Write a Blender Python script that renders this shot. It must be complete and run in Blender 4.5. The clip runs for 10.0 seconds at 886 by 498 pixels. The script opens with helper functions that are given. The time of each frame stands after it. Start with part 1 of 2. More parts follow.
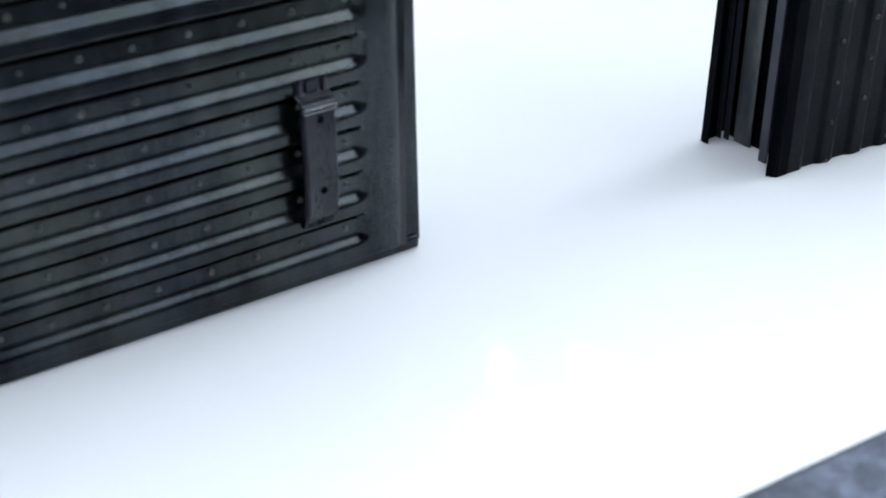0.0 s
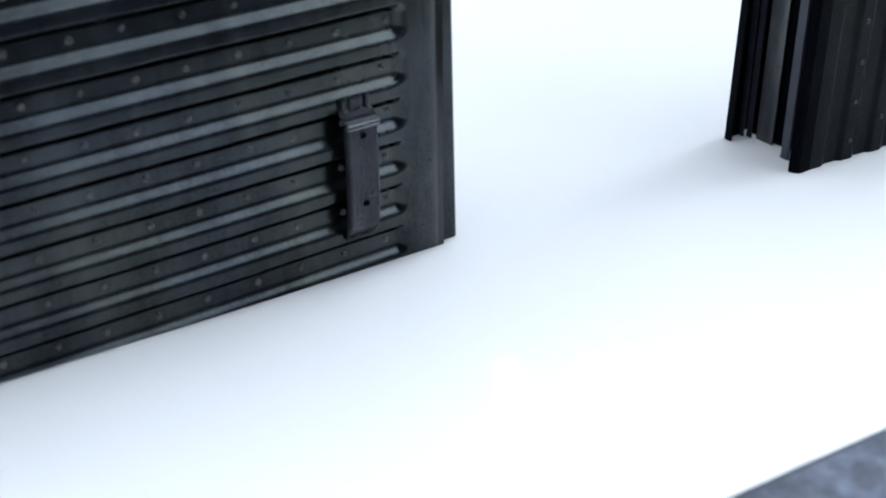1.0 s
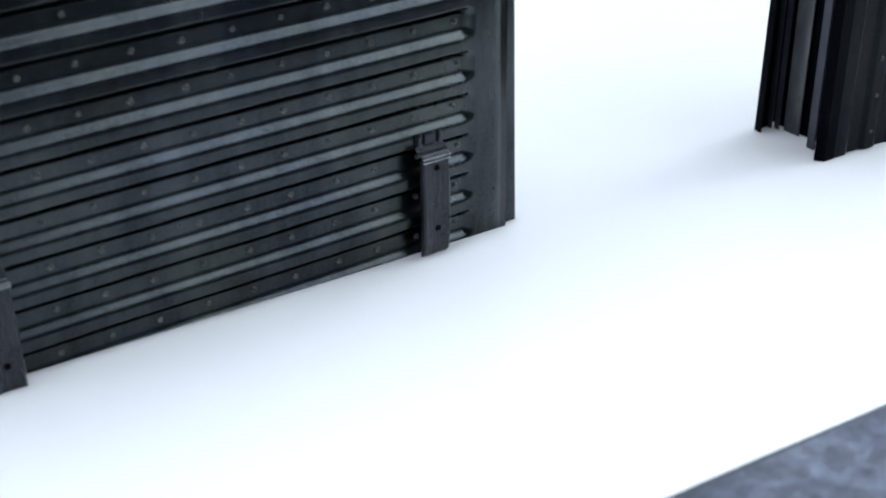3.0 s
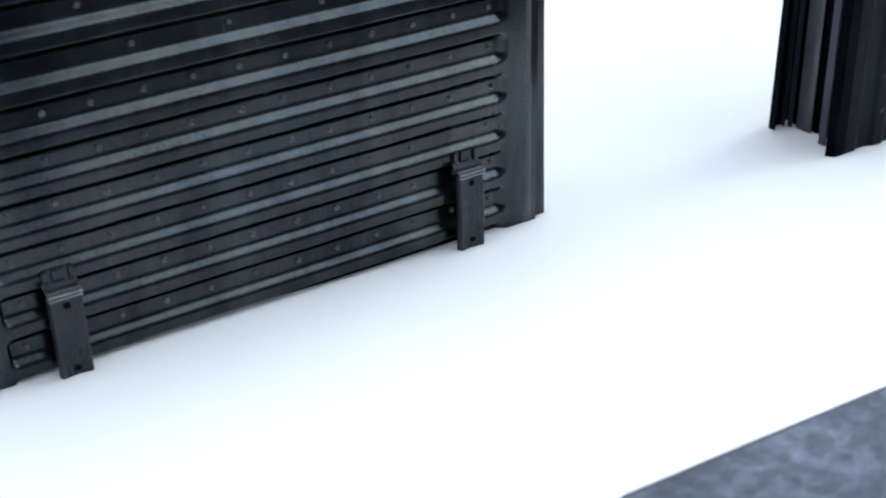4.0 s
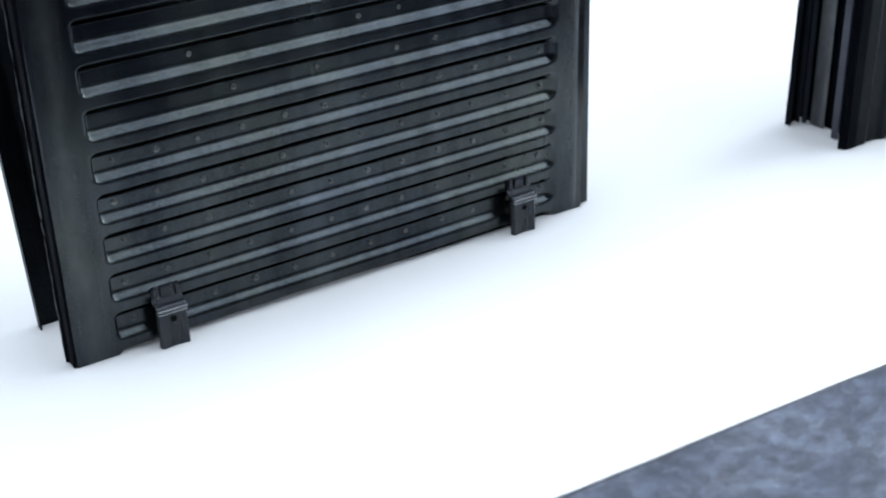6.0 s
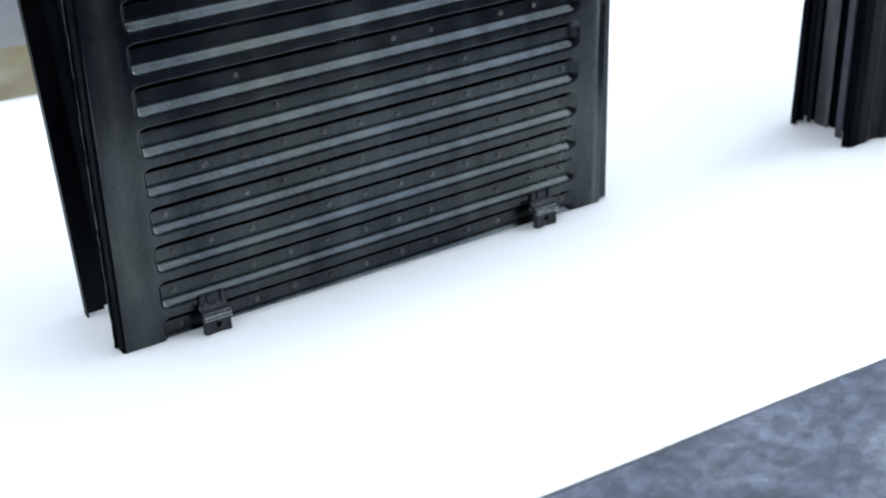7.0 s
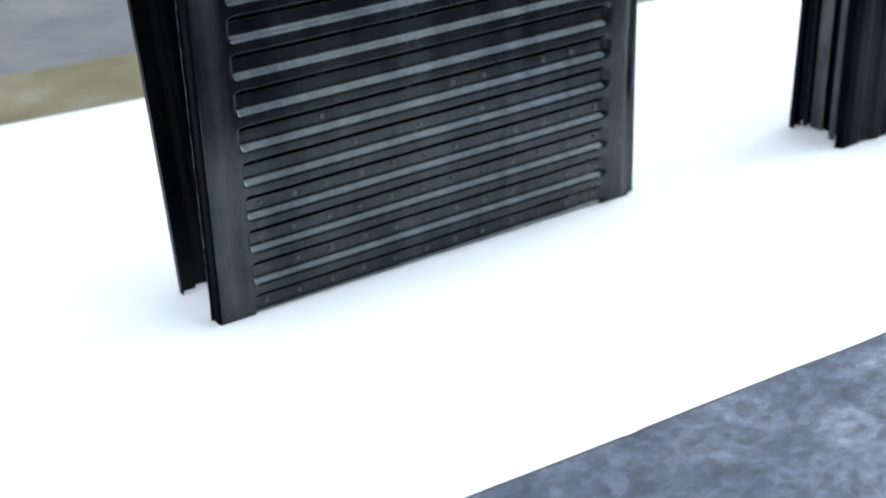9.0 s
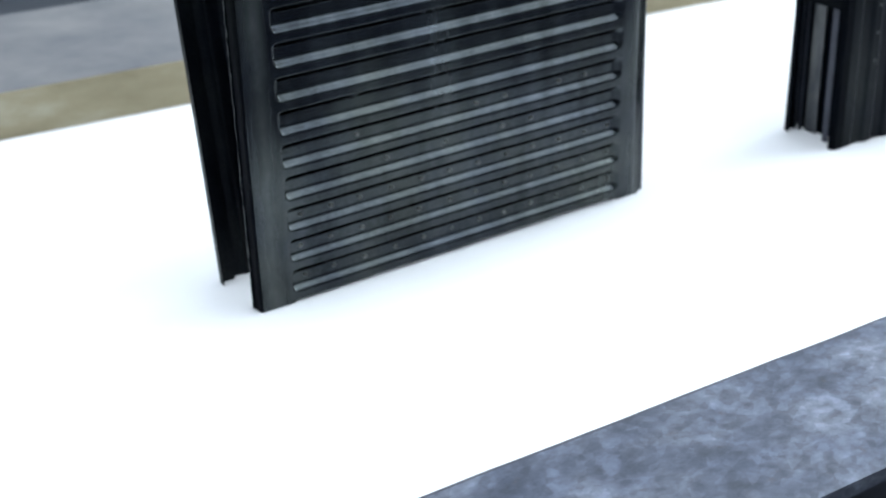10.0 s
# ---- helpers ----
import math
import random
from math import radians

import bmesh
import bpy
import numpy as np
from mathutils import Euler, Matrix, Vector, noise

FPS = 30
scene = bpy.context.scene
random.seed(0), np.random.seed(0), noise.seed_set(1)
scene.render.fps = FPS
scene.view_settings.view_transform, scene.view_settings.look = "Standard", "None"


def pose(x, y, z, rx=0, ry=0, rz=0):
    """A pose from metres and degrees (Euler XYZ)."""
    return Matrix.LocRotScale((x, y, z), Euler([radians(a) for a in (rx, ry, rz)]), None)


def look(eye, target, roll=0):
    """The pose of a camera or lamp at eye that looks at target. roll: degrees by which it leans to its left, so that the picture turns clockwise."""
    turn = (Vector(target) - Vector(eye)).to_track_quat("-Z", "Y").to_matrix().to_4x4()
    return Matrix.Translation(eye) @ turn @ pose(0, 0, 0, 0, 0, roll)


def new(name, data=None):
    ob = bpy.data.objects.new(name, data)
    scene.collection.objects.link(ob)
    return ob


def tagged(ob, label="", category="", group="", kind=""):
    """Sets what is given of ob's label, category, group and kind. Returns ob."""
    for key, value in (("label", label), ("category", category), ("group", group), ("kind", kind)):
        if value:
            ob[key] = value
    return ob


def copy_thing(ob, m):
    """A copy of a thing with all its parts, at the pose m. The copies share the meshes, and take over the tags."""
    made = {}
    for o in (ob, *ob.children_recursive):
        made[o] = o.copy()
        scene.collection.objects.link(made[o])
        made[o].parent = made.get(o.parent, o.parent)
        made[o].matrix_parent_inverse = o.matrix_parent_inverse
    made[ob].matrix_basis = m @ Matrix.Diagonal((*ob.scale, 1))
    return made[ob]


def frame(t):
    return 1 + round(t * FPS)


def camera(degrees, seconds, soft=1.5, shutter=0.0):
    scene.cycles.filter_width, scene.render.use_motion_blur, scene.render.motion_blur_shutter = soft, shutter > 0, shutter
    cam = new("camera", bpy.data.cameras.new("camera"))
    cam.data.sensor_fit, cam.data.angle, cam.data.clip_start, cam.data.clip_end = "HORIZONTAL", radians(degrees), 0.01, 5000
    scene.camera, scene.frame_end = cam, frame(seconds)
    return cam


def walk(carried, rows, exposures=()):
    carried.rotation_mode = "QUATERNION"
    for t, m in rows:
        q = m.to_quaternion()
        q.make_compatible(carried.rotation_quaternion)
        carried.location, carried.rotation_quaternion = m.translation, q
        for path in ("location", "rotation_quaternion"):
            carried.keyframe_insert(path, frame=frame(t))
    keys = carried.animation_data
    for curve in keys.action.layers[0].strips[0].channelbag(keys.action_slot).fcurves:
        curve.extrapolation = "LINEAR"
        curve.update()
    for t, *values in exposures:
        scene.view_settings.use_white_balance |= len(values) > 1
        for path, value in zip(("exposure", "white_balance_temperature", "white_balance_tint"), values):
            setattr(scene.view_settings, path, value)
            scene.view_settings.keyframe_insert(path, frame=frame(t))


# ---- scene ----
# Camera: hand-held, backs away and rises slowly beside a dip tank.
cam = camera(35.4, 10.0, soft=2.0)
cam.data.dof.use_dof, cam.data.dof.focus_distance, cam.data.dof.aperture_fstop = True, 1.08, 6.8
PATH = [
    (0, (-0.4185, -0.6910, 0.4677), (0.0707, 0.0356, -0.0146), -0.53),
    (0.5, (-0.4167, -0.6969, 0.4648), (0.0670, 0.0357, -0.0140), -0.53),
    (1, (-0.4224, -0.7038, 0.4664), (0.0625, 0.0312, -0.0075), -0.50),
    (1.5, (-0.4250, -0.7115, 0.4709), (0.0583, 0.0255, -0.0016), -0.54),
    (2, (-0.4280, -0.7249, 0.4742), (0.0513, 0.0165, 0.0045), -0.78),
    (2.5, (-0.4367, -0.7324, 0.4807), (0.0432, 0.0087, 0.0112), -0.78),
    (4, (-0.4585, -0.7927, 0.5058), (0.0080, -0.0383, 0.0441), -1.80),
    (4.5, (-0.4734, -0.8006, 0.5163), (-0.0003, -0.0512, 0.0530), -1.55),
    (5, (-0.4815, -0.8201, 0.5224), (-0.0112, -0.0667, 0.0630), -1.82),
    (5.5, (-0.4878, -0.8331, 0.5299), (-0.0192, -0.0781, 0.0713), -1.91),
    (6, (-0.4974, -0.8462, 0.5311), (-0.0269, -0.0884, 0.0791), -2.13),
    (7.5, (-0.5326, -0.8870, 0.5641), (-0.0573, -0.1327, 0.1112), -1.86),
    (8, (-0.5474, -0.9126, 0.5745), (-0.0715, -0.1562, 0.1257), -1.97),
    (8.5, (-0.5606, -0.9381, 0.5875), (-0.0863, -0.1795, 0.1409), -2.11),
    (9, (-0.5865, -0.9582, 0.6065), (-0.1055, -0.2044, 0.1588), -1.82),
    (9.5, (-0.6071, -0.9881, 0.6170), (-0.1239, -0.2324, 0.1749), -1.87),
    (10, (-0.6311, -1.0110, 0.6271), (-0.1420, -0.2566, 0.1893), -1.85),
]
walk(cam, [(t, look(e, g, r)) for t, e, g, r in PATH], exposures=[(0, -0.50, 5900, 9.5), (2.5, -0.47, 5900, 9.5), (4.5, -0.38, 5920, 9), (6, -0.32, 5940, 8.5), (7.5, -0.29, 5950, 8), (10, -0.15, 5950, 7)])

# Way of the two hanging sets along the conveyor: seconds, x, y, z of the set's frame, lean.
SET_WAY = [
    (0, -0.0010, 0.0176, 0.2462, 1.15, -0.23),
    (0.5, 0.0118, 0.0192, 0.2359, 1.15, -0.52),
    (1, 0.0248, 0.0207, 0.2299, 1.15, -0.74),
    (1.5, 0.0388, 0.0223, 0.2226, 1.15, -0.73),
    (2, 0.0529, 0.0240, 0.2133, 1.15, -0.71),
    (2.5, 0.0670, 0.0257, 0.2043, 1.15, -0.69),
    (4, 0.1103, 0.0308, 0.1791, 1.15, -0.26),
    (4.5, 0.1246, 0.0327, 0.1707, 1.15, -0.11),
    (5, 0.1386, 0.0345, 0.1626, 1.15, -0.10),
    (5.5, 0.1529, 0.0364, 0.1545, 1.15, -0.08),
    (6, 0.1673, 0.0383, 0.1463, 1.15, -0.07),
    (7.5, 0.2119, 0.0453, 0.1218, 0.78, -0.02),
    (8, 0.2272, 0.0478, 0.1138, 0.57, -0.01),
    (8.5, 0.2426, 0.0503, 0.1063, 0.36, 0.01),
    (9, 0.2583, 0.0528, 0.0979, 0.18, 0.03),
    (9.5, 0.2741, 0.0552, 0.0889, 0.05, 0.04),
    (10, 0.2902, 0.0575, 0.0804, 0.00, 0.06),
]
NEXT_WAY = [
    (0, 0.0013, -0.0033, 0.2457, 1.15),
    (0.5, 0.0137, -0.0007, 0.2348, 1.15),
    (1, 0.0262, 0.0018, 0.2282, 1.15),
    (1.5, 0.0388, 0.0043, 0.2210, 1.15),
    (2, 0.0514, 0.0068, 0.2117, 1.15),
    (2.5, 0.0640, 0.0094, 0.2027, 1.15),
    (4, 0.1022, 0.0171, 0.1785, 1.15),
    (4.5, 0.1151, 0.0198, 0.1704, 1.15),
    (5, 0.1280, 0.0224, 0.1624, 1.15),
    (5.5, 0.1409, 0.0250, 0.1543, 1.15),
    (6, 0.1539, 0.0277, 0.1462, 1.15),
    (7.5, 0.1931, 0.0365, 0.1217, 0.78),
    (8, 0.2063, 0.0396, 0.1138, 0.57),
    (8.5, 0.2195, 0.0427, 0.1064, 0.36),
    (9, 0.2328, 0.0456, 0.0980, 0.18),
    (9.5, 0.2461, 0.0485, 0.0890, 0.05),
    (10, 0.2594, 0.0511, 0.0805, 0.00),
]

# ---- light: a hall with cool strip lamps and added soft panels under its ceiling ----
world = bpy.data.worlds.new("hall_air")
world.use_nodes = True
scene.world = world
world.node_tree.nodes["Background"].inputs[0].default_value = (0.72, 0.86, 1.0, 1)
world.node_tree.nodes["Background"].inputs[1].default_value = 0.03

CEILING = 4.6
LAMP_POWER = 13.0
LAMP_COLOUR = (0.86, 0.95, 1.0)


def ceiling_fill(x, y, sx, sy, power, tone):
    """Soft light from a long ceiling panel, unseen and added."""
    data = bpy.data.lights.new("ceiling_fill_light", "AREA")
    data.shape, data.size, data.size_y = "RECTANGLE", sx, sy
    data.energy, data.color = power, tone
    ob = new("ceiling_fill_light", data)
    ob.location = (x, y, CEILING - 0.03)


COOL, PALE, CLEAR = (0.975, 0.965, 1.0), (0.97, 0.975, 1.0), (0.945, 0.995, 0.985)
CEILING_FILLS = [(0.8, 0.45, 7.0, 2.6, 200.0, COOL), (4.0, -3.5, 6.0, 2.8, 150.0, PALE), (-3.6, -0.6, 2.4, 3.2, 36.0, COOL), (6.7, -0.3, 5.0, 4.2, 820.0, CLEAR)]
for spec in CEILING_FILLS:
    ceiling_fill(*spec)


def strip_lamp_light(x, y, rz):
    data = bpy.data.lights.new("strip_lamp_light", "AREA")
    data.shape, data.size, data.size_y = "RECTANGLE", 0.36, 0.07
    data.energy, data.color = LAMP_POWER, LAMP_COLOUR
    ob = new("strip_lamp_light", data)
    ob.matrix_world = pose(x, y, CEILING - 0.17, 0, 0, rz)


# ---- materials ----
def material(name):
    m = bpy.data.materials.new(name)
    m.use_nodes = True
    return m, m.node_tree, m.node_tree.nodes["Principled BSDF"]


def noise_node(tree, scale, detail=6.0, rough=0.6, stretch=(1, 1, 1)):
    co = tree.nodes.new("ShaderNodeTexCoord")
    mp = tree.nodes.new("ShaderNodeMapping")
    mp.inputs["Scale"].default_value = stretch
    n = tree.nodes.new("ShaderNodeTexNoise")
    n.inputs["Scale"].default_value, n.inputs["Detail"].default_value, n.inputs["Roughness"].default_value = scale, detail, rough
    tree.links.new(co.outputs["Object"], mp.inputs["Vector"])
    tree.links.new(mp.outputs["Vector"], n.inputs["Vector"])
    return n.outputs["Fac"]


def ramp(tree, fac, stops):
    r = tree.nodes.new("ShaderNodeValToRGB")
    el = r.color_ramp.elements
    while len(el) < len(stops):
        el.new(0.5)
    for e, (p, c) in zip(el, stops):
        e.position, e.color = p, (*c, 1) if len(c) == 3 else c
    tree.links.new(fac, r.inputs["Fac"])
    return r.outputs["Color"]


def grey(v):
    return (v, v, v)


def mix(tree, fac, a, b, mode="MIX"):
    n = tree.nodes.new("ShaderNodeMix")
    n.data_type, n.blend_type = "RGBA", mode
    for sock, v in ((n.inputs["Factor"], fac), (n.inputs["A"], a), (n.inputs["B"], b)):
        if isinstance(v, (int, float)):
            sock.default_value = v
        elif isinstance(v, tuple):
            sock.default_value = (*v, 1)
        else:
            tree.links.new(v, sock)
    return n.outputs["Result"]


def bump(tree, bsdf, fac, strength, distance):
    b = tree.nodes.new("ShaderNodeBump")
    b.inputs["Strength"].default_value, b.inputs["Distance"].default_value = strength, distance
    tree.links.new(fac, b.inputs["Height"])
    tree.links.new(b.outputs["Normal"], bsdf.inputs["Normal"])


def black_steel(name="black_sheet_steel", spec=0.52, r0=0.16, r1=0.27, pale_margins=False):
    """Degreased black sheet steel: satin skin, greenish film in clouds, wipe streaks down the sheet, dust."""
    m, t, b = material(name)
    cloud = noise_node(t, 9.0, 5)
    wipe = noise_node(t, 34.0, 4, 0.65, (1, 1, 0.16))
    dust = noise_node(t, 260.0, 3)
    film = noise_node(t, 12.0, 6, 0.65, (1, 1, 0.45))
    base = ramp(t, cloud, [(0.3, (0.0008, 0.0013, 0.0034)), (0.72, (0.0020, 0.0029, 0.0048))])
    base = mix(t, ramp(t, dust, [(0.66, grey(0)), (0.9, grey(0.10))]), base, (0.05, 0.055, 0.055))
    base = mix(t, ramp(t, film, [(0.50, grey(0)), (0.74, grey(0.75))]), base, (0.0062, 0.0078, 0.0062))
    base = mix(t, ramp(t, wipe, [(0.55, grey(0)), (0.72, grey(0.5))]), base, (0.0060, 0.0068, 0.0078))
    if pale_margins:          # paler grey blotches along the two flat margins of the sheet
        co = t.nodes.new("ShaderNodeTexCoord")
        axes = t.nodes.new("ShaderNodeSeparateXYZ")
        span = t.nodes.new("ShaderNodeMapRange")
        span.inputs["From Min"].default_value, span.inputs["From Max"].default_value = -0.44, 0.04
        t.links.new(co.outputs["Object"], axes.inputs["Vector"])
        t.links.new(axes.outputs["X"], span.inputs["Value"])
        strip = ramp(t, span.outputs["Result"], [(0.015, grey(0)), (0.045, grey(0.9)), (0.075, grey(0)), (0.93, grey(0)), (0.96, grey(0.7)), (0.99, grey(0.1))])
        blot = ramp(t, noise_node(t, 14.0, 5, 0.6, (1, 1, 0.6)), [(0.36, grey(0)), (0.62, grey(1))])
        base = mix(t, mix(t, 1.0, strip, blot, "MULTIPLY"), base, (0.050, 0.055, 0.053))
    t.links.new(base, b.inputs["Base Color"])
    skin = mix(t, 0.5, ramp(t, wipe, [(0.3, grey(r0)), (0.7, grey(r1))]), ramp(t, film, [(0.35, grey(r0 - 0.02)), (0.7, grey(r1 + 0.07))]))
    t.links.new(skin, b.inputs["Roughness"])
    b.inputs["IOR"].default_value = 1.5
    grain = noise_node(t, 520.0, 3)
    sheen = mix(t, 0.5, ramp(t, film, [(0.38, grey(spec * 0.5)), (0.64, grey(spec * 1.75))]), ramp(t, wipe, [(0.38, grey(spec * 0.55)), (0.64, grey(spec * 1.55))]))
    sheen = mix(t, 0.6, sheen, ramp(t, grain, [(0.3, grey(0.25)), (0.7, grey(0.75))]), "OVERLAY")
    t.links.new(sheen, b.inputs["Specular IOR Level"])
    t.links.new(ramp(t, cloud, [(0.40, (0.76, 0.87, 1.0)), (0.64, (0.86, 0.96, 0.92))]), b.inputs["Specular Tint"])
    bump(t, b, mix(t, 0.5, noise_node(t, 45.0, 4), wipe), 0.14, 0.0010)
    return m


def bracket_steel():
    m, t, b = material("blued_bracket_steel")
    t.links.new(ramp(t, noise_node(t, 40.0, 5), [(0.3, (0.010, 0.012, 0.018)), (0.75, (0.030, 0.034, 0.044))]), b.inputs["Base Color"])
    t.links.new(ramp(t, noise_node(t, 90.0, 4, 0.6, (1, 1, 0.1)), [(0.3, grey(0.20)), (0.7, grey(0.40))]), b.inputs["Roughness"])
    b.inputs["Metallic"].default_value = 0.35
    return m


def white_slip():
    """Milky white dip, a still wet surface with a very faint swell."""
    m, t, b = material("white_dip_liquid")
    t.links.new(ramp(t, noise_node(t, 2.6, 3), [(0.3, (0.84, 0.84, 0.85)), (0.7, (0.86, 0.862, 0.865))]), b.inputs["Base Color"])
    b.inputs["Roughness"].default_value = 0.04
    b.inputs["IOR"].default_value = 1.36
    b.inputs["Subsurface Weight"].default_value = 0.85
    b.inputs["Subsurface Radius"].default_value = (1.0, 1.0, 1.0)
    b.inputs["Subsurface Scale"].default_value = 0.02
    bump(t, b, noise_node(t, 7.0, 2.0, 0.4, (0.3, 1, 1)), 0.13, 0.012)
    return m


def galvanised():
    """Weathered zinc: small blue-grey and violet spangle flakes, pale scuffs, brownish spots."""
    m, t, b = material("weathered_zinc")
    patch = noise_node(t, 13.0, 5, 0.6, (0.8, 1, 1))
    fine = noise_node(t, 62.0, 6, 0.7, (0.8, 1, 1))
    base = ramp(t, patch, [(0.32, (0.034, 0.042, 0.066)), (0.5, (0.076, 0.087, 0.120)), (0.68, (0.145, 0.159, 0.198))])
    base = mix(t, 0.7, base, ramp(t, fine, [(0.32, grey(0.22)), (0.68, grey(0.8))]), "OVERLAY")
    co = t.nodes.new("ShaderNodeTexCoord")
    for scale, amount in ((60.0, 0.3), (150.0, 0.35)):
        cells = t.nodes.new("ShaderNodeTexVoronoi")
        cells.inputs["Scale"].default_value = scale
        warp = t.nodes.new("ShaderNodeMapping")
        warp.inputs["Scale"].default_value = (0.75, 1, 1)
        t.links.new(co.outputs["Object"], warp.inputs["Vector"])
        t.links.new(warp.outputs["Vector"], cells.inputs["Vector"])
        tone = t.nodes.new("ShaderNodeRGBToBW")
        t.links.new(cells.outputs["Color"], tone.inputs["Color"])
        base = mix(t, amount, base, ramp(t, tone.outputs["Val"], [(0.2, grey(0.26)), (0.8, grey(0.76))]), "OVERLAY")
    spots = noise_node(t, 60.0, 3)
    base = mix(t, ramp(t, spots, [(0.64, grey(0)), (0.76, grey(0.5))]), base, (0.075, 0.062, 0.062))
    t.links.new(base, b.inputs["Base Color"])
    b.inputs["Metallic"].default_value = 0.2
    t.links.new(ramp(t, patch, [(0.3, grey(0.55)), (0.7, grey(0.8))]), b.inputs["Roughness"])
    bump(t, b, fine, 0.25, 0.0015)
    return m


def stained_wall():
    """Dried tan residue on the inner tank wall."""
    m, t, b = material("tan_residue")
    big = noise_node(t, 11.0, 6, 0.65, (0.5, 1, 1.2))
    base = ramp(t, big, [(0.3, (0.23, 0.196, 0.118)), (0.5, (0.31, 0.270, 0.172)), (0.68, (0.42, 0.385, 0.285))])
    t.links.new(base, b.inputs["Base Color"])
    b.inputs["Roughness"].default_value = 0.7
    bump(t, b, noise_node(t, 70.0, 5), 0.3, 0.002)
    return m


def plain(name, lo, hi, scale, rough=0.8):
    m, t, b = material(name)
    t.links.new(ramp(t, noise_node(t, scale, 6), [(0.3, lo), (0.7, hi)]), b.inputs["Base Color"])
    b.inputs["Roughness"].default_value = rough
    bump(t, b, noise_node(t, scale * 20, 4), 0.2, 0.003)
    return m


def glow(name="lamp_diffuser", strength=9.0):
    m, t, b = material(name)
    b.inputs["Base Color"].default_value = (0.8, 0.8, 0.8, 1)
    b.inputs["Emission Color"].default_value = (*LAMP_COLOUR, 1)
    b.inputs["Emission Strength"].default_value = strength
    return m


def bare_steel():
    m, t, b = material("bare_web_steel")
    t.links.new(ramp(t, noise_node(t, 30.0, 6, 0.65, (1, 1, 0.25)), [(0.32, (0.030, 0.034, 0.042)), (0.5, (0.075, 0.080, 0.088)), (0.68, (0.16, 0.165, 0.165))]), b.inputs["Base Color"])
    b.inputs["Metallic"].default_value = 0.5
    b.inputs["Roughness"].default_value = 0.45
    return m


BARE = bare_steel()
PALE_RIM = plain("lit_rubbed_steel", (0.035, 0.040, 0.044), (0.075, 0.08, 0.08), 60.0, 0.42)
DIMPLE_PALE = plain("pale_dimple_steel", (0.09, 0.098, 0.098), (0.20, 0.21, 0.20), 90.0, 0.38)
BEND_LIGHT = plain("bend_highlight_steel", (0.16, 0.17, 0.19), (0.34, 0.35, 0.37), 80.0, 0.3)
MATT = black_steel("matt_black_steel", 0.15, 0.36, 0.52)
SHADED = black_steel("shaded_black_steel", 0.03, 0.5, 0.62)
STRIP = plain("dark_blue_strip_steel", (0.004, 0.006, 0.013), (0.012, 0.016, 0.028), 40.0, 0.55)
BLUED = plain("blued_strip_steel", (0.020, 0.022, 0.036), (0.050, 0.054, 0.078), 30.0, 0.5)
BLACK, BRACKET, DIP, ZINC, TAN = black_steel(pale_margins=True), bracket_steel(), white_slip(), galvanised(), stained_wall()
LEDGE = plain("grazing_lit_zinc", (0.10, 0.103, 0.112), (0.175, 0.172, 0.172), 11.0, 0.8)
FLOOR = plain("concrete_floor", (0.024, 0.028, 0.040), (0.050, 0.055, 0.068), 1.5)
PLASTER = plain("hall_wall_paint", (0.42, 0.44, 0.45), (0.52, 0.53, 0.53), 0.8)
ROOF = plain("hall_ceiling_sheet", (0.30, 0.32, 0.34), (0.38, 0.40, 0.41), 0.6)
TANK = plain("tank_paint", (0.03, 0.035, 0.05), (0.06, 0.065, 0.08), 4.0, 0.5)
FIXTURE = plain("white_enamel", (0.7, 0.7, 0.7), (0.8, 0.8, 0.8), 5.0, 0.4)
GLOW = glow()
PANE = glow("fill_pane_glow", 2.0)


# ---- building helpers ----
def mesh_of(name, bm, mat, smooth=False):
    me = bpy.data.meshes.new(name)
    bmesh.ops.recalc_face_normals(bm, faces=bm.faces)
    bm.to_mesh(me)
    bm.free()
    me.materials.append(mat)
    if smooth:
        for p in me.polygons:
            p.use_smooth = True
    return me


def part(name, bm, mat, parent, label="", smooth=False):
    ob = new(name, mesh_of(name, bm, mat, smooth))
    if parent is not None:
        ob.parent = parent
    return tagged(ob, label)


def box(bm, lo, hi, bevel=0.0):
    c = [(a + b) / 2 for a, b in zip(lo, hi)]
    s = [b - a for a, b in zip(lo, hi)]
    r = bmesh.ops.create_cube(bm, size=1, matrix=Matrix.Translation(c) @ Matrix.Diagonal((*s, 1)))
    if bevel:
        edges = list({e for v in r["verts"] for e in v.link_edges})
        bmesh.ops.bevel(bm, geom=edges, offset=bevel, segments=2, affect="EDGES", profile=0.5)
    return bm


def boxed(lo, hi, bevel=0.0):
    return box(bmesh.new(), lo, hi, bevel)


def prism(outline, z0, z1):
    """A flat slab on a plan outline (counter-clockwise)."""
    bm = bmesh.new()
    low = [bm.verts.new((x, y, z0)) for x, y in outline]
    top = [bm.verts.new((x, y, z1)) for x, y in outline]
    n = len(outline)
    bm.faces.new(low[::-1])
    bm.faces.new(top)
    for i in range(n):
        bm.faces.new((low[i], low[(i + 1) % n], top[(i + 1) % n], top[i]))
    return bm


# ---- the tank and the hall ----
X0, X1 = -3.2, 4.2


def near_y(x):
    return -0.3440 - 0.038 * x


def far_y(x):
    return 0.644 - 0.098 * x


RIM = 0.05
RIM_W = 0.1525
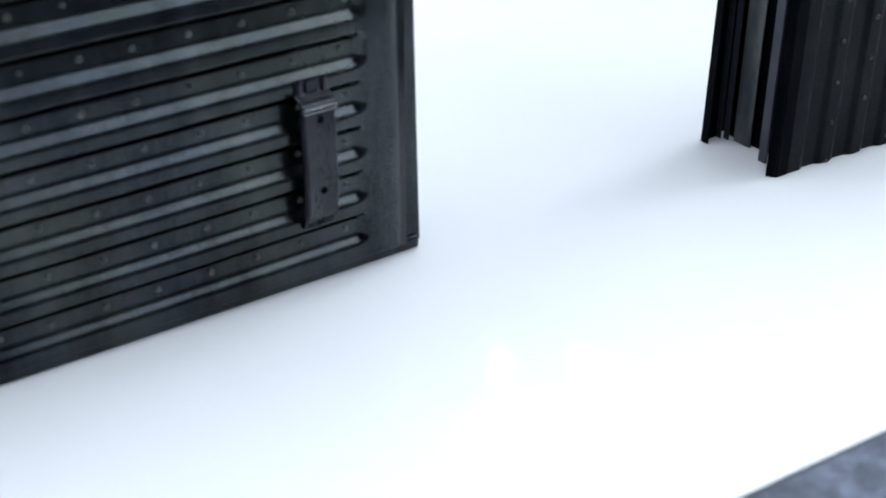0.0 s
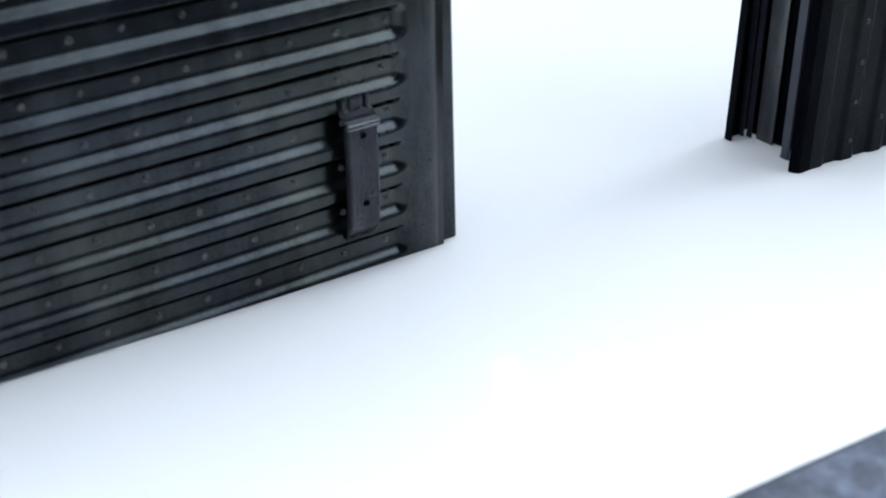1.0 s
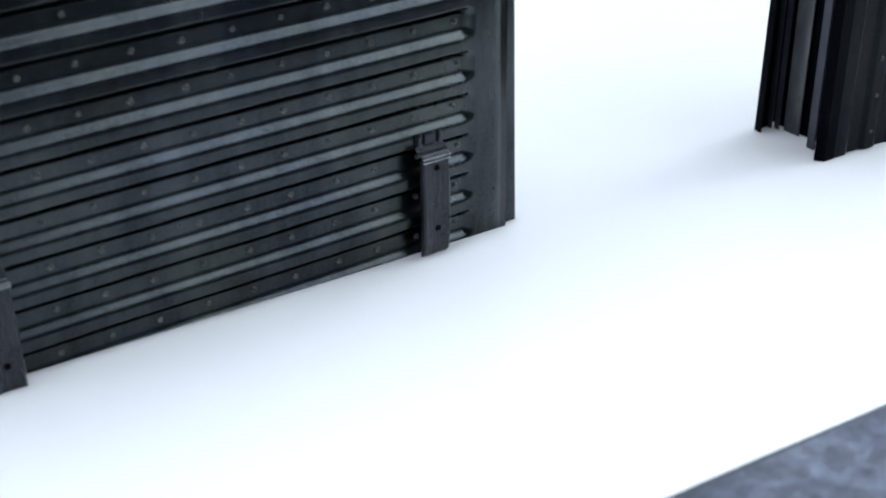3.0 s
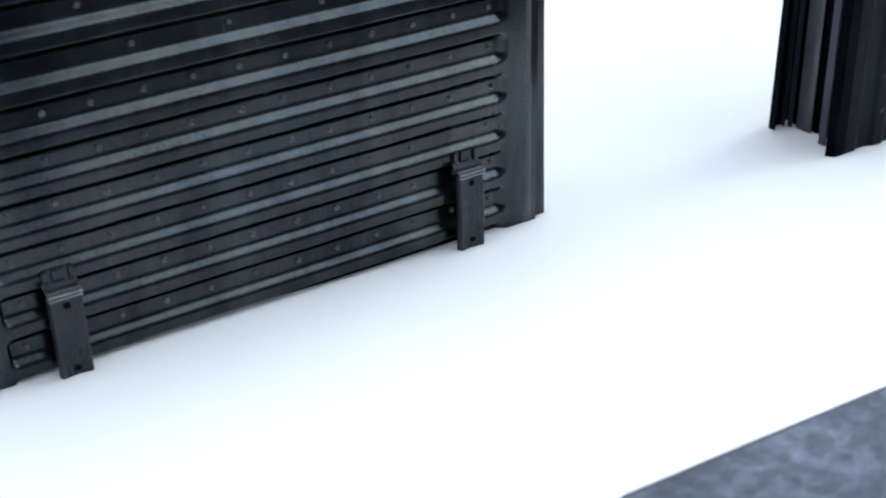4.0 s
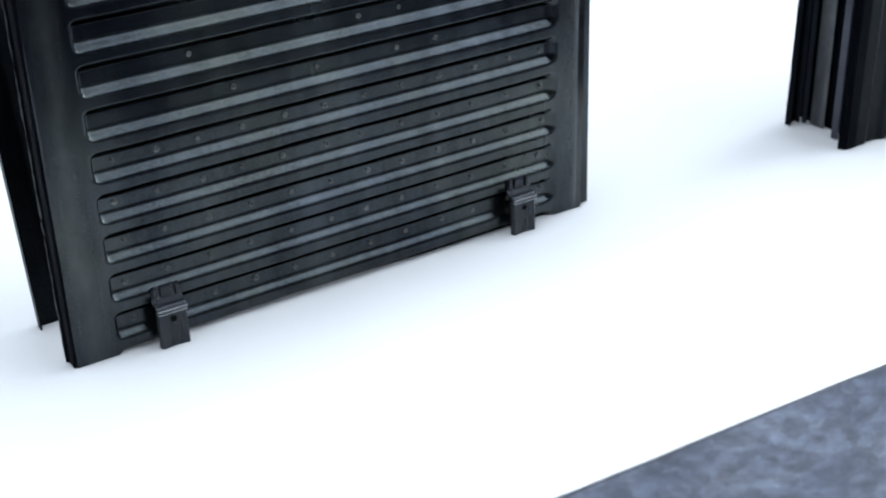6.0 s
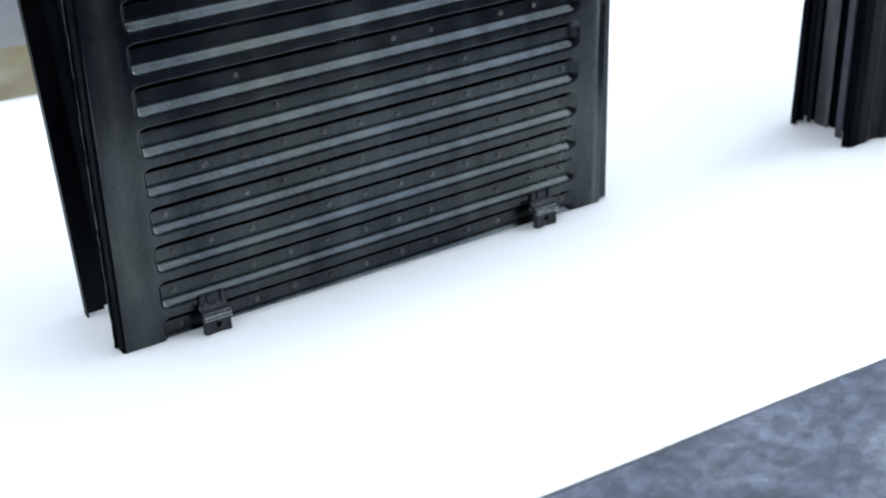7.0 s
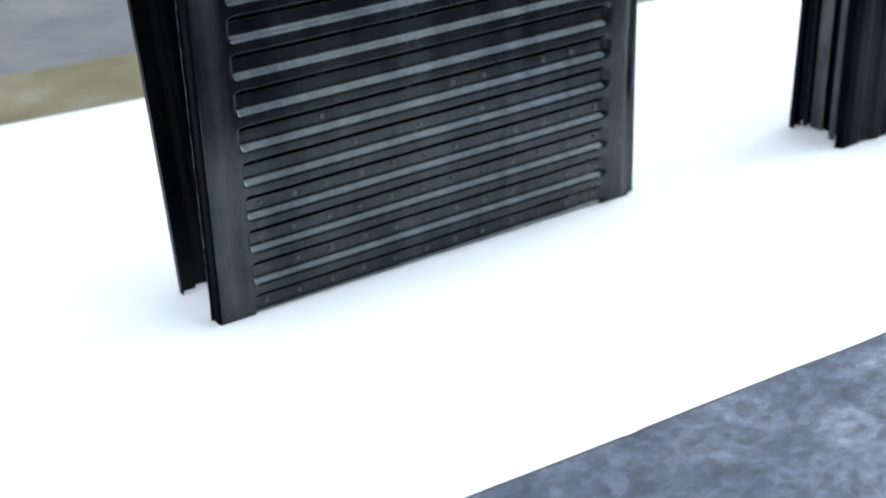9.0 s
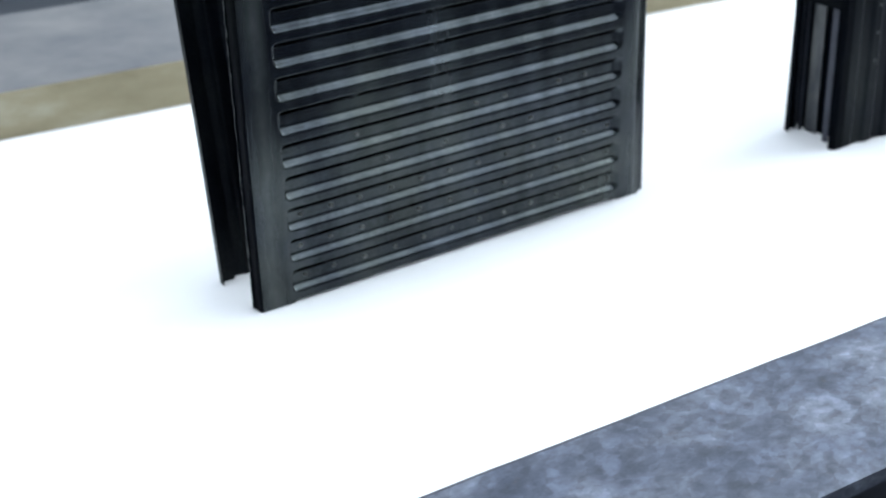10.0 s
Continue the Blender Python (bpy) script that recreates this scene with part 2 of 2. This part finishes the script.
# the dip
tagged(part("water", prism([(X0, near_y(X0) - 0.01), (X1, near_y(X1) - 0.01), (X1, far_y(X1) + 0.01), (X0, far_y(X0) + 0.01)], -0.5, 0.0), DIP, None),
       "milky white dip liquid filling the tank to near its rim", "dip liquid", kind="structure")
tank = new("dip_tank")
tagged(tank, "long galvanised dip tank filled with white liquid, tan residue inside", "dip tank")
part("near_rim", prism([(X0, near_y(X0) - RIM_W), (X1, near_y(X1) - RIM_W), (X1, near_y(X1)), (X0, near_y(X0))], RIM - 0.012, RIM), ZINC, tank, "blue-grey weathered zinc rim plate")
def rim_lip():
    """Rolled inner edge of the rim, not quite straight; its dark colour is the shade there."""
    bm = bmesh.new()
    rows = []
    for i in range(371):
        x = X0 + (X1 - X0) * i / 370
        y = near_y(x) + 0.0012 * noise.noise((x * 9.0, 3.1, 0)) + 0.0006 * noise.noise((x * 40.0, 7.7, 0))
        rows.append([bm.verts.new((x, y + a, z)) for a, z in ((-0.001, RIM + 0.0004), (0.0022, RIM - 0.0006), (0.0040, RIM - 0.004), (0.0040, RIM - 0.011), (-0.001, RIM - 0.011))])
    for lo, hi in zip(rows, rows[1:]):
        for k in range(5):
            bm.faces.new((lo[k], lo[(k + 1) % 5], hi[(k + 1) % 5], hi[k]))
    return bm


part("rim_lip", rim_lip(), TANK, tank, "rolled inner edge of the rim, dark for the shade along it", True)
part("near_wall", prism([(X0, near_y(X0) - 0.02), (X1, near_y(X1) - 0.02), (X1, near_y(X1) - 0.004), (X0, near_y(X0) - 0.004)], -0.8, RIM - 0.012), TANK, tank)
part("far_wall", prism([(X0, far_y(X0) + 0.004), (X1, far_y(X1) + 0.004), (X1, far_y(X1) + 0.03), (X0, far_y(X0) + 0.03)], -0.8, 0.06), TAN, tank, "inner wall crusted with tan residue")
part("far_rim", prism([(X0, far_y(X0) + 0.0055), (X1, far_y(X1) + 0.0055), (X1, far_y(X1) + 0.36), (X0, far_y(X0) + 0.36)], 0.06, 0.0605), LEDGE, tank, "grey zinc ledge behind the dip")
for x in (X0, X1 - 0.03):
    part("end_wall", prism([(x, near_y(x)), (x + 0.03, near_y(x)), (x + 0.03, far_y(x)), (x, far_y(x))], -0.8, RIM), TANK, tank)
part("tank_bottom", prism([(X0, near_y(X0)), (X1, near_y(X1)), (X1, far_y(X1)), (X0, far_y(X0))], -0.83, -0.80), TANK, tank)

HX0, HX1, HY0, HY1, FLOOR_Z = -6.0, 10.0, -9.0, 9.5, -0.83
tagged(part("floor", boxed((HX0, HY0, FLOOR_Z - 0.1), (HX1, HY1, FLOOR_Z)), FLOOR, None), "worn concrete hall floor, dark with the shade beside the tank", "floor", kind="structure")
tagged(part("ceiling", boxed((HX0, HY0, CEILING), (HX1, HY1, CEILING + 0.1)), ROOF, None), "grey sheet hall ceiling", "ceiling", kind="structure")
for nm, lo, hi in (("wall_west", (HX0 - 0.2, HY0, FLOOR_Z), (HX0, HY1, CEILING)), ("wall_east", (HX1, HY0, FLOOR_Z), (HX1 + 0.2, HY1, CEILING)),
                   ("wall_south", (HX0 - 0.2, HY0 - 0.2, FLOOR_Z), (HX1 + 0.2, HY0, CEILING)), ("wall_north", (HX0 - 0.2, HY1, FLOOR_Z), (HX1 + 0.2, HY1 + 0.2, CEILING))):
    tagged(part(nm, boxed(lo, hi), PLASTER, None), "plain pale grey hall wall", "wall", kind="structure")


for i, (x, y, sx, sy, power, tone) in enumerate(CEILING_FILLS):
    rl = new("fill_panel_%d" % (i + 1))
    tagged(rl, "long glowing ceiling panel, unseen, added for soft light", "roof light", kind="structure")
    rl.location = (x, y, CEILING)
    part("pane", boxed((-sx / 2, -sy / 2, -0.022), (sx / 2, sy / 2, -0.010), 0.002), PANE, rl)
    for lo, hi in (((-sx / 2 - 0.08, -sy / 2 - 0.08, -0.05), (sx / 2 + 0.08, -sy / 2, 0.0)), ((-sx / 2 - 0.08, sy / 2, -0.05), (sx / 2 + 0.08, sy / 2 + 0.08, 0.0)),
                   ((-sx / 2 - 0.08, -sy / 2, -0.05), (-sx / 2, sy / 2, 0.0)), ((sx / 2, -sy / 2, -0.05), (sx / 2 + 0.08, sy / 2, 0.0))):
        part("frame_bar", boxed(lo, hi, 0.004), FIXTURE, rl)


# ---- pressed panels ----
PITCH = 0.032
W0, W1 = -0.436, 0.032          # sheet from its folded edge to its stepped edge
BOT, TOP = -0.2385, 0.272
DEPTH = 0.0056


def step(a, b, v):
    k = np.clip((v - a) / (b - a), 0, 1)
    return k * k * (3 - 2 * k)


def pressed(across, along, a0, a1, first, last):
    """Depth of the pressed channels: across is the way over the channels, along runs with them."""
    across = across - 0.006 * along          # the press lines sink a little towards the folded edge
    k = np.clip(np.round((across - 0.007) / PITCH), first, last)
    u = across - k * PITCH
    prof = step(-0.0052, 0.0044, u)
    prof = prof * (1 - step(0.0191, 0.0198, u))
    r = 0.0065
    cut = r - np.sqrt(np.clip(r * r - np.clip(r - np.minimum(u + 0.0040, 0.0198 - u), 0, r) ** 2, 0, None))
    ends = step(a0 + cut, a0 + cut + 0.0034, along) * (1 - step(a1 - cut - 0.0095, a1 - cut + 0.0008, along))
    groove = step(0.0145, 0.0153, u) * (1 - step(0.0191, 0.0198, u))
    short = 1 - step(a1 - 0.012, a1 - 0.004, along)
    return (DEPTH * prof + 0.0042 * groove * short) * ends


def wave(x, z):
    return 0.0005 * np.sin(x * 21 + z * 9) * np.cos(z * 17)


def sheet_grid(upright):
    """Vertices and faces of one pressed sheet, thin, with folded edges. upright: the channels stand."""
    fine = lambda a, b, s: np.arange(a, b, s)
    if not upright:
        xs = np.concatenate([[W0 + 0.0025, W0 + 0.006, W0 + 0.015], fine(-0.412, -0.384, 0.0011), fine(-0.38, -0.015, 0.007), fine(-0.014, 0.0085, 0.0011), [0.013, 0.02, W1]])
        zs = fine(BOT, TOP, 0.0007)
    else:
        xs = np.concatenate([[W0 + 0.0025], fine(W0 + 0.004, W1 - 0.002, 0.0008), [W1]])
        zs = np.concatenate([[BOT, BOT + 0.006], fine(BOT + 0.012, BOT + 0.040, 0.0012), fine(BOT + 0.045, TOP - 0.05, 0.012), fine(TOP - 0.04, TOP - 0.012, 0.0012), [TOP]])
    gx, gz = np.meshgrid(xs, zs)
    if not upright:
        y = pressed(gz, gx, -0.4015, 0.0035, -7, 7)
    else:
        ph = np.mod(gx - 0.003, PITCH)
        y = 0.0028 * step(0.004, 0.010, ph) * (1 - step(0.021, 0.027, ph)) * step(W0 + 0.014, W0 + 0.03, gx) * (1 - step(W1 - 0.02, W1 - 0.008, gx))
    # a slow hand-made waviness of the thin sheet
    y = y + wave(gx, gz)
    return gx, y, gz


def sheet_mesh(name, upright):
    gx, y, gz = sheet_grid(upright)
    nz, nx = gx.shape
    front = np.stack([gx, y, gz], -1).reshape(-1, 3)
    back = front + np.array([0, 0.0012, 0])
    idx = np.arange(nz * nx).reshape(nz, nx)
    q = np.stack([idx[:-1, :-1], idx[:-1, 1:], idx[1:, 1:], idx[1:, :-1]], -1).reshape(-1, 4)
    n = nz * nx
    faces = [q, q[:, ::-1] + n]
    for line, flip in ((idx[0], 1), (idx[-1], -1), (idx[:, 0], -1), (idx[:, -1], 1)):
        a, b = line[:-1], line[1:]
        s = np.stack([a, a + n, b + n, b], -1)
        faces.append(s[:, ::flip])
    me = bpy.data.meshes.new(name)
    me.from_pydata(np.concatenate([front, back]).tolist(), [], np.concatenate(faces).tolist())
    me.materials.append(BLACK)
    for p in me.polygons:
        p.use_smooth = True
    return me


def dome(bm, x, y, z, r, h):
    """A small pressed ring with a dished middle."""
    rings = []
    for rr, hh in ((1.0, -0.4), (0.98, 0.1), (0.86, 0.85), (0.72, 1.0), (0.56, 0.75), (0.40, 0.25), (0.2, 0.1)):
        rings.append([bm.verts.new((x + math.cos(a) * rr * r, y - hh * h, z + math.sin(a) * rr * r)) for a in [i * math.tau / 12 for i in range(12)]])
    mid = bm.verts.new((x, y - 0.1 * h, z))
    for lo, hi in zip(rings, rings[1:]):
        for i in range(12):
            bm.faces.new((lo[i], lo[(i + 1) % 12], hi[(i + 1) % 12], hi[i]))
    for i in range(12):
        bm.faces.new((rings[-1][i], rings[-1][(i + 1) % 12], mid))


def one_dimple():
    bm = bmesh.new()
    dome(bm, 0, 0, 0, 0.0022, 0.0011)
    return mesh_of("dimple", bm, DIMPLE_PALE, True)


DIMPLE = one_dimple()


def dimples(parent, upright):
    rng = random.Random(4)
    spots = []
    if not upright:
        for k in range(-7, 3):          # few in the upper channels, where little reflection shows them
            shift = rng.uniform(-0.0015, 0.0015)
            for i in range(12):
                if k < 1 or rng.random() < 0.35:
                    spots.append((-0.0105 - 0.0342 * i + shift + rng.uniform(-0.0018, 0.0018), k * PITCH + 0.0092 + rng.uniform(-0.0007, 0.0007)))
    else:
        for k in range(-12, 1):
            shift = rng.uniform(-0.012, 0.012)
            spots += [(k * PITCH + 0.0030, BOT + 0.03 + 0.0332 * i + shift) for i in range(16) if rng.random() < 0.75]
    deep = 0.0 if upright else DEPTH
    for x, z in spots:
        z += 0.0 if upright else 0.006 * x
        d = new("dimple", DIMPLE)
        d.parent = parent
        if upright:
            d.material_slots[0].link = "OBJECT"
            d.material_slots[0].material = PALE_RIM
        k = rng.uniform(0.75, 1.05)
        d.matrix_basis = Matrix.Translation((x, deep + float(wave(x, z)), z)) @ Matrix.Diagonal((k, rng.uniform(1.1, 1.7), k, 1))


def folded_edge(x, dx, y0, y1, lip, seed, ragged=0.0011):
    """Return flange along an upright edge, with a slightly ragged lip."""
    rng = random.Random(seed)
    bm = bmesh.new()
    rows = []
    n = 70
    for i in range(n + 1):
        z = BOT + (TOP - BOT) * i / n
        j = rng.uniform(-ragged, ragged)
        prof = [(x + 0.0025 * dx, y0), (x + 0.0006 * dx, y0 + 0.0008), (x, y0 + 0.003), (x, y1 - 0.002 + j), (x - lip * dx, y1 - 0.001 + j), (x - lip * dx, y1 + j), (x + 0.0012 * dx, y1 + j), (x + 0.0014 * dx, y0 + 0.003), (x + 0.0028 * dx, y0 + 0.0013)]
        rows.append([bm.verts.new((a, b, z)) for a, b in prof])
    m = len(rows[0])
    for lo, hi in zip(rows, rows[1:]):
        for i in range(m):
            bm.faces.new((lo[i], lo[(i + 1) % m], hi[(i + 1) % m], hi[i]))
    bm.faces.new(rows[0])
    bm.faces.new(rows[-1][::-1])
    return bm


def lit_worn_bead(seed):
    """Thin rubbed edge along the return flange, its highlight held in a paler colour."""
    rng = random.Random(seed)
    bm = bmesh.new()
    rows = []
    for i in range(91):
        z = BOT + 0.002 + (TOP - BOT - 0.004) * i / 90
        r = rng.uniform(0.0003, 0.0008)
        x, y = W0 - 0.0016 + rng.uniform(-0.0003, 0.0003), 0.0136 + rng.uniform(-0.0005, 0.0005)
        rows.append([bm.verts.new((x + math.cos(a) * r, y + math.sin(a) * r, z)) for a in [k * math.tau / 6 for k in range(6)]])
    for lo, hi in zip(rows, rows[1:]):
        for i in range(6):
            bm.faces.new((lo[i], lo[(i + 1) % 6], hi[(i + 1) % 6], hi[i]))
    return bm


def flared_lip():
    """Set-back lip beside the sheet's edge, flaring out towards the bottom."""
    bm = bmesh.new()
    rows = []
    for i in range(25):
        z = BOT - 0.003 + (TOP - BOT) * i / 24
        out = W1 + 0.0085 + 0.0062 * (1 - i / 24) ** 1.6
        prof = [(W1 - 0.004, 0.0052), (out - 0.0016, 0.0054), (out, 0.0066), (out, 0.0140), (out - 0.0013, 0.0140), (out - 0.0016, 0.0072), (W1 - 0.004, 0.0070)]
        rows.append([bm.verts.new((a, b, z)) for a, b in prof])
    m = len(rows[0])
    for lo, hi in zip(rows, rows[1:]):
        for i in range(m):
            bm.faces.new((lo[i], lo[(i + 1) % m], hi[(i + 1) % m], hi[i]))
    bm.faces.new(rows[0])
    bm.faces.new(rows[-1][::-1])
    return bm


def bracket_mesh():
    """A strap bent out over the channels, its long sides rolled back; origin at the middle of its top tab, on the sheet."""
    h = 0.0115
    prof = [(0.0, -0.0005), (-0.0080, -0.0008), (-0.0098, -0.0022), (-0.0116, -0.0062), (-0.0126, -0.0096), (-0.0136, -h + 0.0002), (-0.0150, -h - 0.0008), (-0.0166, -h - 0.0004), (-0.0180, -h + 0.0003), (-0.0240, -h), (-0.0370, -h - 0.0006),
            (-0.0500, -h - 0.0010), (-0.0650, -h - 0.0008), (-0.0800, -h - 0.0004), (-0.0900, -h + 0.0010), (-0.0945, -h + 0.0030), (-0.0990, -0.0045), (-0.1035, -0.0008)]
    bm = bmesh.new()
    th = 0.0013
    xs = [-0.0120, -0.0116, -0.0108, -0.0098, -0.0088, -0.0040, 0.0, 0.0040, 0.0088, 0.0098, 0.0108, 0.0116, 0.0120]
    crown = [0.0034, 0.0020, 0.0006, 0.0, 0.0003, 0.0010, 0.0012, 0.0010, 0.0003, 0.0, 0.0006, 0.0020, 0.0034]
    grid = []
    for off in (0, th):
        rows = []
        for z, y in prof:
            wide = 0.88 if z > -0.009 or z < -0.097 else 1.0
            deep = 1.0 if -0.091 < z < -0.0175 else 0.35 if -0.096 < z < -0.011 else 0.0
            rows.append([bm.verts.new((x * wide, y + off + c * deep, z)) for x, c in zip(xs, crown)])
        grid.append(rows)
    n, m = len(prof), len(xs)
    for g, flip in ((grid[0], False), (grid[1], True)):
        for i in range(n - 1):
            for j in range(m - 1):
                f = (g[i][j], g[i][j + 1], g[i + 1][j + 1], g[i + 1][j])
                bm.faces.new(f[::-1] if flip else f)
    for i in range(n - 1):
        for j in (0, m - 1):
            bm.faces.new((grid[0][i][j], grid[0][i + 1][j], grid[1][i + 1][j], grid[1][i][j]))
    for i in (0, n - 1):
        for j in range(m - 1):
            bm.faces.new((grid[0][i][j], grid[0][i][j + 1], grid[1][i][j + 1], grid[1][i][j]))
    return bm


def cylinder_y(bm, x, y0, y1, z, r, seg=16):
    m = Matrix.Translation((x, (y0 + y1) / 2, z)) @ Matrix.Rotation(radians(90), 4, "X")
    bmesh.ops.create_cone(bm, cap_ends=True, segments=seg, radius1=r, radius2=r, depth=abs(y1 - y0), matrix=m)
    return bm


HOLE = plain("hole_shade_black", (0.004, 0.004, 0.004), (0.006, 0.006, 0.006), 50.0, 0.9)
HOLE.node_tree.nodes["Principled BSDF"].inputs["Specular IOR Level"].default_value = 0.05


def strap(parent, x, z):
    ob = part("bracket", bracket_mesh(), BRACKET, parent, "bent black steel strap with two small holes")
    bm = bmesh.new()
    for hz in (-0.0245, -0.0735):
        cylinder_y(bm, 0.0005, -0.05, 0.05, hz, 0.0026, 14)
    cutter = bpy.data.objects.new("cutter", mesh_of("cutter", bm, HOLE))
    scene.collection.objects.link(cutter)
    mod = ob.modifiers.new("holes", "BOOLEAN")
    mod.object, mod.solver = cutter, "EXACT"
    bpy.context.view_layer.update()
    dg = bpy.context.evaluated_depsgraph_get()
    done = bpy.data.meshes.new_from_object(ob.evaluated_get(dg))
    ob.modifiers.clear()
    ob.data = done
    bpy.data.objects.remove(cutter)
    ob.location = (x + 0.0012, -0.0006, z)
    for hz in (-0.0245, -0.0735):
        part("hole_shade_disc", cylinder_y(bmesh.new(), 0.0005, -0.0098, -0.0045, hz, 0.0031, 14), HOLE, ob)
    # spot-welded tab nibs
    for dx in (-0.0088, 0.0088):
        part("weld_nib", boxed((dx - 0.0016, -0.0032, -0.0085), (dx + 0.0016, 0.0, -0.0004), 0.0008), BRACKET, ob)
    for z0 in (-0.0153, -0.0178):
        part("bend_highlight", boxed((-0.0117, -0.0133, z0 - 0.0004), (0.0117, -0.0108, z0 + 0.0006), 0.0004), BEND_LIGHT, ob, "bright strip painting the highlight on the worn bend")
    part("tab_boss", boxed((-0.0046, -0.0030, -0.0088), (0.0046, 0.0, -0.0004), 0.0012), BRACKET, ob)
    return ob


GAP = 0.088   # outer face to outer face
FLAT_SHEET = sheet_mesh("pressed_sheet_lying", False)
UP_SHEET = sheet_mesh("pressed_sheet_upright", True)


def panel(parent, upright, rear, label, coat, lean=Matrix.Identity(4), shift=0.0135, edge=None):
    """One tray: pressed sheet, folded edges, bottom fold. rear: its face looks away."""
    p = new("panel", UP_SHEET if upright else FLAT_SHEET)
    tagged(p, label)
    p.parent = parent
    p.material_slots[0].link = "OBJECT"
    p.material_slots[0].material = coat
    mid = (W0 + W1) / 2
    if rear:
        p.matrix_basis = lean @ Matrix.Translation((2 * mid + shift, GAP, 0)) @ Matrix.Rotation(math.pi, 4, "Z")
    else:
        p.matrix_basis = lean
        dimples(p, upright)
    part("flange", folded_edge(W0, 1, 0.0, 0.0140 if edge is None else 0.0052, 0.0018, 3, 0.0002 if upright else 0.0009), SHADED, p)
    if not rear and not upright:
        part("lit_worn_edge", lit_worn_bead(8), PALE_RIM, p, "rubbed ragged flange edge, its highlight in the colour", True)
    part("stepped_edge", flared_lip(), edge or coat, p)
    part("bottom_fold", boxed((W0 + 0.003, 0.0016, BOT - 0.0004), (W1 - 0.001, 0.0085, BOT + 0.0016), 0.0005), coat, p)
    part("bottom_hem", boxed((W0 + 0.18, 0.0022, BOT - 0.0075), (W1 + 0.0115, 0.0062, BOT + 0.0022), 0.0018), coat, p)
    return p


hanging_set = new("panel_pair")
tagged(hanging_set, "pair of black ribbed steel panels sinking into the white dip", "steel panels", "panel pairs on the conveyor")
panel(hanging_set, False, False, "black pressed sheet with level channels and dimples", BLACK)
foot = Matrix.Translation((W0, GAP, -0.09))
panel(hanging_set, True, True, "black pressed sheet facing away", MATT, foot @ pose(0, 0, 0, -2.6, -2.6) @ foot.inverted(), 0.0085)
strap(hanging_set, -0.0390, -0.0982)
strap(hanging_set, -0.3615, -0.0985)
for x in (-0.36, -0.05):
    part("spacer", boxed((x, 0.0015, 0.246), (x + 0.03, GAP + 0.0165, 0.262), 0.001), BRACKET, hanging_set)

next_set = new("panel_pair")
tagged(next_set, "pair of black panels with upright ribs and a web plate between", "steel panels", "panel pairs on the conveyor")
corner = Matrix.Translation((W0, 0, 0))
panel(next_set, True, False, "black pressed sheet with upright channels and dimples", MATT, corner @ pose(0, 0, 0, 0, 0, -4.0) @ corner.inverted(), edge=SHADED)
panel(next_set, True, True, "black pressed sheet facing away", MATT, Matrix.Translation((0, 0, 0.010)), 0.0175, SHADED)
part("web_plate", boxed((W0 + 0.0250, 0.0490, BOT + 0.013), (W0 + 0.0270, 0.0670, 0.118), 0.0006), BARE, next_set, "grey steel web between the panels")
part("web_strip", boxed((W0 + 0.0140, 0.0205, BOT + 0.012), (W0 + 0.0160, 0.0290, 0.118), 0.0006), BLUED, next_set, "blued steel strip")
part("rear_strip", boxed((W0 + 0.0220, 0.0700, BOT + 0.014), (W0 + 0.0235, 0.0755, TOP - 0.01), 0.0005), STRIP, next_set)
part("rear_lip", boxed((W0 + 0.0190, 0.0758, BOT + 0.013), (W0 + 0.0205, 0.0820, TOP - 0.01), 0.0005), STRIP, next_set)
part("edge_shade_strip", boxed((W0 + 0.0026, -0.0020, BOT - 0.0005), (W0 + 0.0150, 0.0004, TOP - 0.004), 0.0005), SHADED, next_set)
part("gap_shade_plate", boxed((W0 + 0.0300, 0.006, BOT + 0.011), (W0 + 0.032, 0.080, TOP - 0.01), 0.0004), SHADED, next_set)
part("end_plate", boxed((W0 + 0.0100, 0.008, 0.114), (W0 + 0.0120, GAP - 0.013, 0.23), 0.0006), SHADED, next_set)
part("spacer", boxed((-0.05, 0.0045, 0.235), (-0.02, GAP - 0.0045, 0.262), 0.001), BRACKET, next_set)
NEXT_AT = (0.7605, -0.0387)


# ---- strip lamps ----
def strip_lamp():
    ob = new("strip_lamp")
    tagged(ob, "white ceiling strip lamp with a lit diffuser", "ceiling lamp", "ceiling lamps")
    part("housing", boxed((-0.21, -0.05, -0.06), (0.21, 0.05, 0.06), 0.01), FIXTURE, ob)
    part("diffuser", boxed((-0.19, -0.04, -0.075), (0.19, 0.04, -0.062), 0.004), GLOW, ob)
    for x in (-0.12, 0.12):
        part("drop_rod", boxed((x - 0.008, -0.008, 0.055), (x + 0.008, 0.008, 0.085), 0.002), FIXTURE, ob)
    return ob


LAMPS = [(3.15, 4.40, 5), (3.52, 4.66, 0), (3.72, 4.50, 10), (3.55, 4.20, -5), (3.9, 5.1, 60), (4.36, 4.72, 80), (1.0, 6.1, 10), (1.42, 5.85, 0),
         (-1.4, 4.4, 0)]
first = strip_lamp()
for i, (x, y, rz) in enumerate(LAMPS):
    m = pose(x, y, CEILING - 0.085, 0, 0, rz)
    if i == 0:
        first.matrix_basis = m
    else:
        copy_thing(first, m)
    strip_lamp_light(x, y, rz)


def motions():
    walk(hanging_set, [(t, pose(x, y, z, a, b)) for t, x, y, z, a, b in SET_WAY])
    walk(next_set, [(t, pose(x + NEXT_AT[0], y + NEXT_AT[1], z - 0.03, a)) for t, x, y, z, a in NEXT_WAY])


motions()
